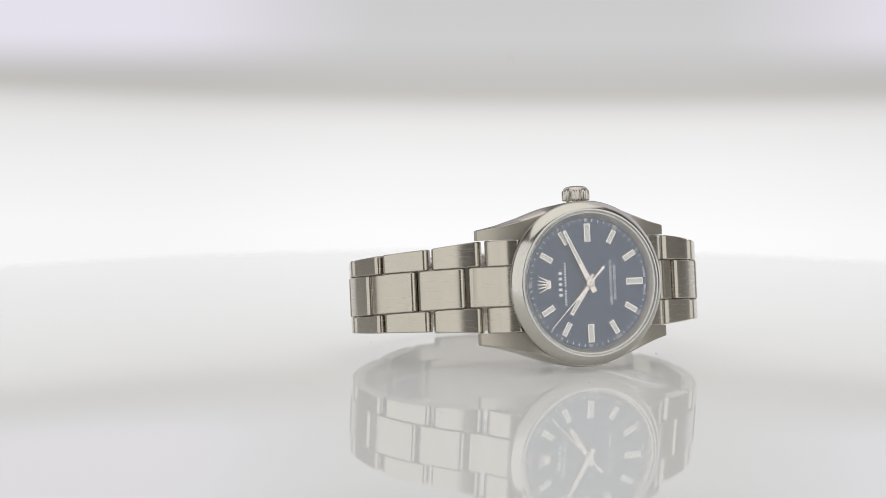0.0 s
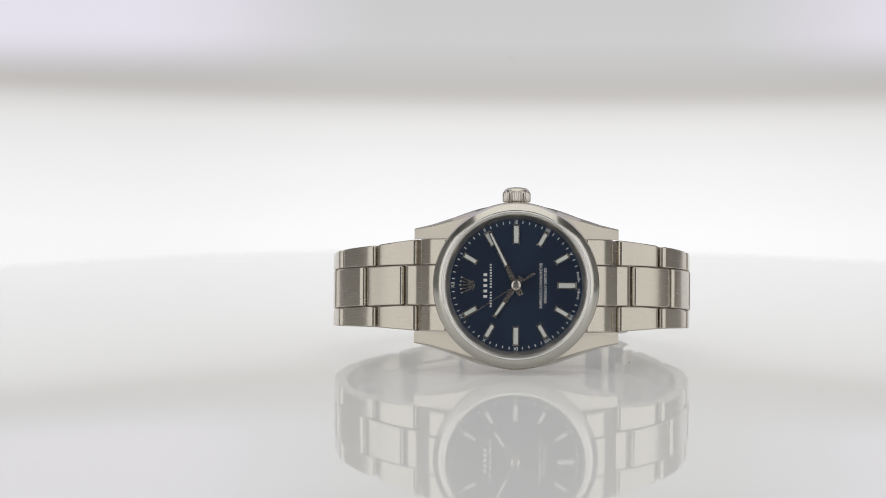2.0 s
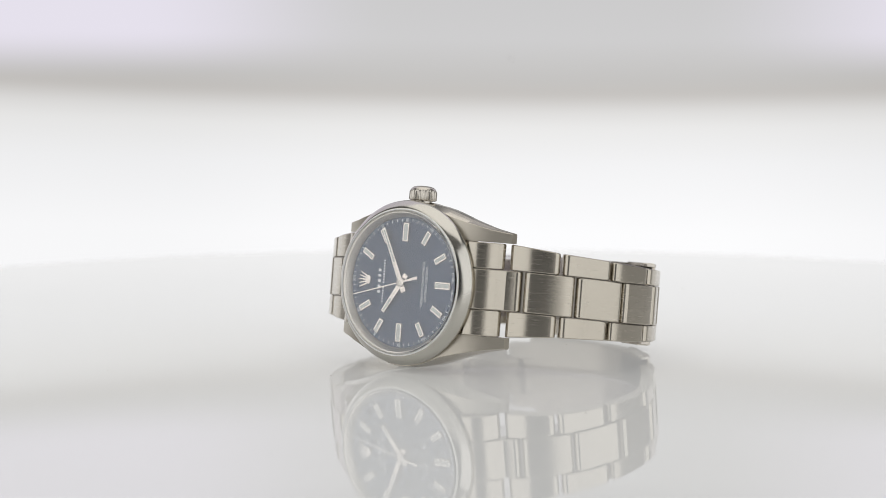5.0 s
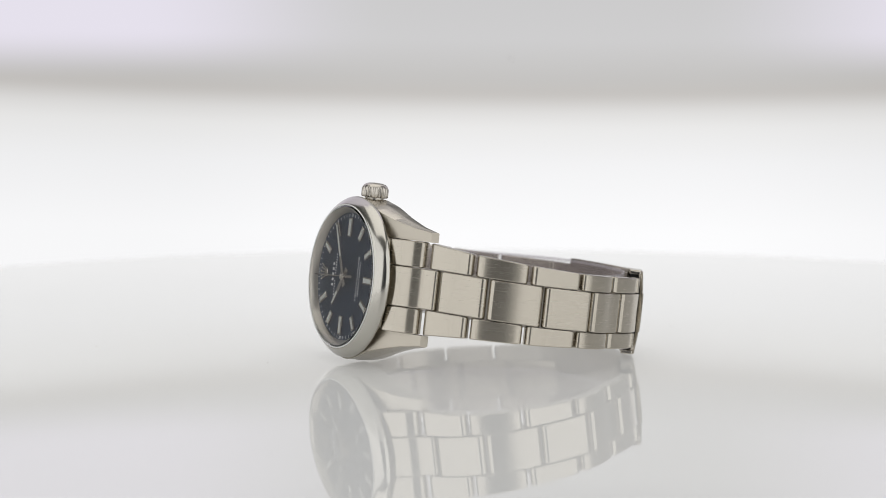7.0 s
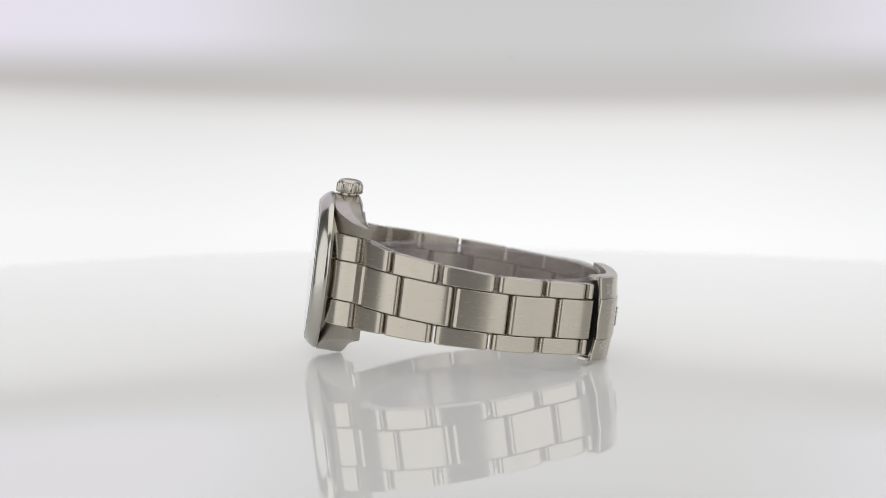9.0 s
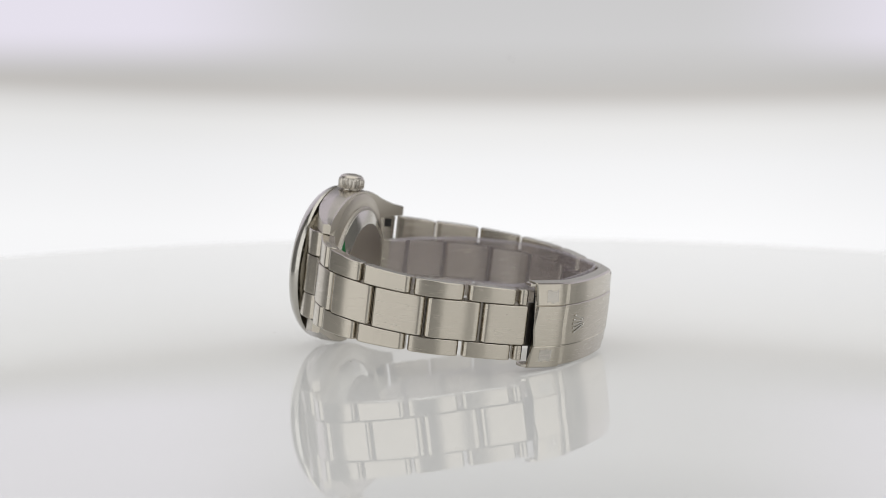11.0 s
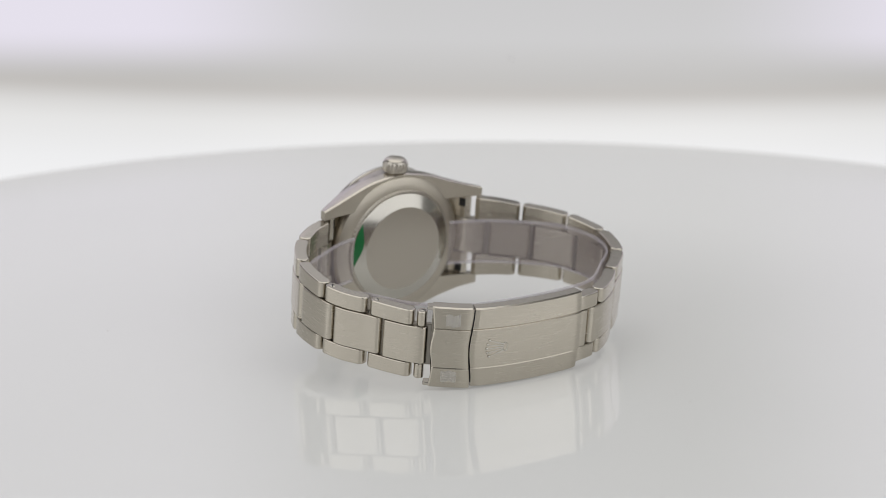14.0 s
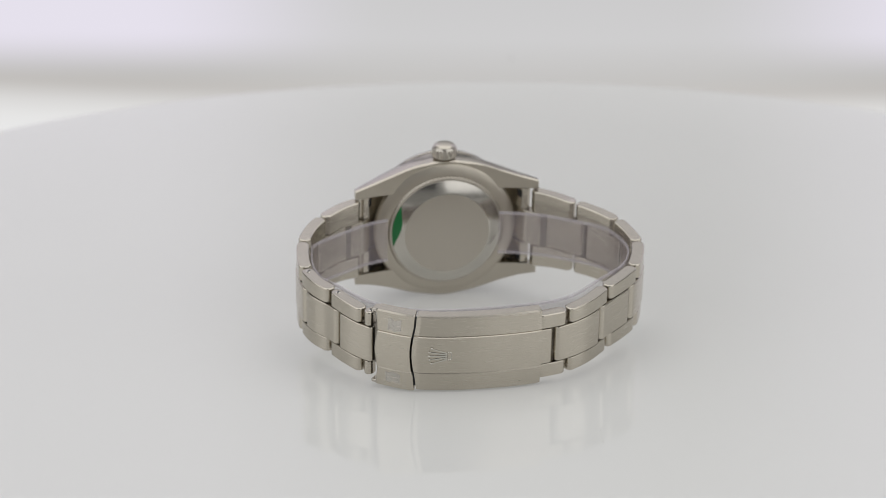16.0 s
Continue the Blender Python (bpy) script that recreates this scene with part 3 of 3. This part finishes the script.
def on_dial(x, z, turn=0.0, y=-0.03):
    """Writing on the dial: baseline towards the crown, tops towards 12, turned clockwise by degrees."""
    m = Matrix(((0, -1, 0, x * MM), (0, 0, -1, y * MM), (1, 0, 0, z * MM), (0, 0, 0, 1)))
    return m @ Matrix.Rotation(math.radians(-turn), 4, "Z")


def build_dial():
    bm = bmesh.new()
    solid_lathe(bm, [(13.32, 0.4), (13.32, 0.0)], 128)
    dial = part("dial", bm, dial_blue, watch, "dark blue sunray dial")
    # minute track
    bm = bmesh.new()
    for i in range(60):
        if i % 5 == 0 and i != 5:
            continue
        t = radial(bar(12.45, 13.0, 0.16, -0.03, 0.0), i * 6)
        me = bpy.data.meshes.new("tick")
        t.to_mesh(me)
        t.free()
        bm.from_mesh(me)
        bpy.data.meshes.remove(me)
    part("minute_track", bm, print_white, dial, "fine white minute track")
    for h, word in ((12, "XII"), (2, "II"), (3, "III"), (4, "IIII"), (5, "V"), (7, "VII"), (8, "VIII"), (9, "IX"), (10, "X"), (11, "XI")):
        a = math.radians(h * 30)
        lettering("numeral", word, 1.05 * MM, on_dial(-12.75 * math.cos(a), 12.75 * math.sin(a), h * 30), print_white, dial)
    # hour markers
    for h in range(1, 12):
        w, r0, r1 = (1.5, 8.3, 12.2) if h in (3, 6, 9) else (1.3, 9.1, 12.2)
        mk = part("hour_marker", radial(bar(r0, r1, w, -0.42, 0.0, 0.12), h * 30), steel_hand, watch, "polished baton hour marker", smooth=10)
        part("luminous_fill", radial(bar(r0 + 0.28, r1 - 0.28, w - 0.6, -0.44, -0.2), h * 30), lume, mk)
    # emblem at 12: plain fan of five points on a base
    em = None
    for k in range(-2, 3):
        bm = bmesh.new()
        z0, z1, x1 = k * 0.30, k * 0.78, -11.3 + abs(k) * 0.18
        prism(bm, [(x1, z1 - 0.09), (-8.9, z0 - 0.2), (-8.9, z0 + 0.2), (x1, z1 + 0.09)], -0.35, 0.0)
        bmesh.ops.create_icosphere(bm, subdivisions=2, radius=0.2 * MM, matrix=Matrix.Translation((x1 * MM, -0.25 * MM, z1 * MM)))
        if em is None:
            em = part("emblem", bm, steel_hand, watch, "small polished fan-shaped emblem")
        else:
            part("emblem_point", bm, steel_hand, em)
    bm = bmesh.new()
    ring = [(-8.75 + 0.42 * math.cos(2 * math.pi * i / 24), 0.95 * math.sin(2 * math.pi * i / 24)) for i in range(24)]
    prism(bm, ring, -0.36, 0.0, 0.08)
    part("emblem_base", bm, steel_hand, em)
    # writing: brand and model lines as plain bars, the rest as read
    for x, high, z0, pitch, count, skip in ((-6.2, 0.74, -2.55, 1.1, 5, ()), (-5.1, 0.4, -4.4, 0.56, 16, (6,))):
        for k in range(count):
            if k in skip:
                continue
            za = z0 + pitch * k
            zb = za + pitch * 0.5
            bm = bmesh.new()
            prism(bm, [(x - high / 2, za), (x + high / 2, za), (x + high / 2, zb), (x - high / 2, zb)], -0.03, 0.0)
            part("print_bar", bm, print_white, dial)
    lettering("lettering", "SUPERLATIVE CHRONOMETER", 0.80 * MM, on_dial(5.05, -0.05), print_white, dial, length=9.2 * MM)
    lettering("lettering", "OFFICIALLY CERTIFIED", 0.80 * MM, on_dial(5.95, -0.05), print_white, dial, length=7.1 * MM)
    lettering("lettering", "SWISS", 0.55 * MM, on_dial(12.6, -1.55, 7), print_white, dial, length=1.8 * MM)
    lettering("lettering", "MADE", 0.55 * MM, on_dial(12.6, 1.55, -7), print_white, dial, length=1.7 * MM)
    # the three pointers
    def hand(name, outline, y0, y1, angle, fill=None):
        bm = bmesh.new()
        prism(bm, outline, y0, y1, 0.08)
        ob = part(name, radial(bm, angle), steel_hand, watch, smooth=10)
        if fill:
            bm = bmesh.new()
            prism(bm, fill, y0 - 0.03, y1)
            part("luminous_fill", radial(bm, angle), lume, ob)
        return ob
    hand("hour_hand", [(-7.7, -0.45), (2.0, -0.62), (2.0, 0.62), (-7.7, 0.45)], -0.70, -0.52, 304.5, [(-7.3, -0.22), (-4.2, -0.28), (-4.2, 0.28), (-7.3, 0.22)])
    hand("minute_hand", [(-12.1, -0.38), (2.2, -0.62), (2.2, 0.62), (-12.1, 0.38)], -0.95, -0.78, 63.6, [(-11.6, -0.18), (-4.5, -0.24), (-4.5, 0.24), (-11.6, 0.18)])
    bm = bmesh.new()
    prism(bm, [(-12.6, -0.09), (-1, -0.13), (-1, 0.13), (-12.6, 0.09)], -1.17, -1.08)
    prism(bm, [(0.5, -0.13), (4.5, -0.32), (4.5, 0.32), (0.5, 0.13)], -1.17, -1.08)
    solid_lathe(bm, [(0.95, -1.06), (0.95, -1.17), (0.7, -1.26)], 40)
    sec = part("second_hand", bm, steel_hand, watch, smooth=20)
    bm = bmesh.new()
    solid_lathe(bm, [(0.4, -0.1), (0.4, -1.32)], 24)
    part("centre_post", bm, steel_satin, watch)
    return sec


second_hand = build_dial()


def build_film():
    """Clear protective strip that lines the bracelet and springs away from it beside the case."""
    ctrl = [(13.9, 10.5), (18.0, 11.8), (23.0, 14.6)]
    for i in range(27):
        s = S_R + 19 + (S_L - S_R - 38) * i / 26
        p, n = on_line(s)
        q = p - n * (3.15 + 0.7 * math.sin(math.pi * i / 26))
        ctrl.append((q.x, q.y))
    ctrl += [(-23.6, 14.8), (-17.2, 11.8), (-11.6, 10.3)]
    pts = smooth_line(ctrl, 4)
    rise = [3.3 * math.sin(math.pi * i / (len(pts) - 1)) ** 1.5 for i in range(len(pts))]
    bm = bmesh.new()
    rings = []
    for i, p in enumerate(pts):
        t = (pts[min(len(pts) - 1, i + 1)] - pts[max(0, i - 1)]).normalized()
        n = Vector((-t.y, t.x))
        q = p + n * 0.22
        lo, hi = (rise[i] - 4.9) * MM, (rise[i] + 4.9) * MM
        rings.append([(p.x * MM, p.y * MM, lo), (p.x * MM, p.y * MM, hi), (q.x * MM, q.y * MM, hi), (q.x * MM, q.y * MM, lo)])
    loft(bm, rings)
    film_ob = part("protective_film", droop(bm), film_clear, watch, "clear plastic protective strip")
    film_ob.visible_shadow = False
    # pale rails added: the shine along the film's edges is put into their colour
    for z in (-4.95, 4.95):
        bm = bmesh.new()
        rings = []
        for i, p in enumerate(pts):
            t = (pts[min(len(pts) - 1, i + 1)] - pts[max(0, i - 1)]).normalized()
            n = Vector((-t.y, t.x))
            a, b = p - n * 0.08, p + n * 0.3
            lo, hi = (z + rise[i] - 0.3) * MM, (z + rise[i] + 0.3) * MM
            rings.append([(a.x * MM, a.y * MM, lo), (a.x * MM, a.y * MM, hi), (b.x * MM, b.y * MM, hi), (b.x * MM, b.y * MM, lo)])
        loft(bm, rings)
        part("film_edge", droop(bm), film_rim, film_ob)


build_film()

# pose of the watch on the platter
WATCH_AT = pose(0.02102, -0.03179, 0.01796, -7.01, 0.03, 26.07)


# ---- what moves ----
TURN = [-3.4, -15.09, -26.8, -38.54, -50.35, -62.29, -74.34, -86.48, -98.7, -110.98, -123.28, -135.47, -147.43, -159.15, -170.78, -182.45, -194.2]
TILT = [(0, 0), (9, 0), (10, 0.1), (11, 0.95), (12, 3.55), (13, 6.25), (14, 9.0), (15, 11.55), (16, 14.0)]


def table_pose(t):
    turn = float(np.interp(t, range(17), TURN))
    tilt = float(np.interp(t, [k[0] for k in TILT], [k[1] for k in TILT]))
    pivot = Matrix.Translation((0, 0.0007, 0.0031))
    return pivot @ pose(0, 0, 0, tilt) @ pivot.inverted() @ pose(0, 0, 0, 0, 0, turn)


def motions():
    times = [0.5 * i for i in range(33)]
    walk(turntable, [(t, table_pose(t)) for t in times])
    walk(watch, [(t, table_pose(t) @ WATCH_AT) for t in times])
    walk(second_hand, [(t, pose(0, 0, 0, 0, -45.4 + 6 * t, 0)) for t in range(17)])


motions()
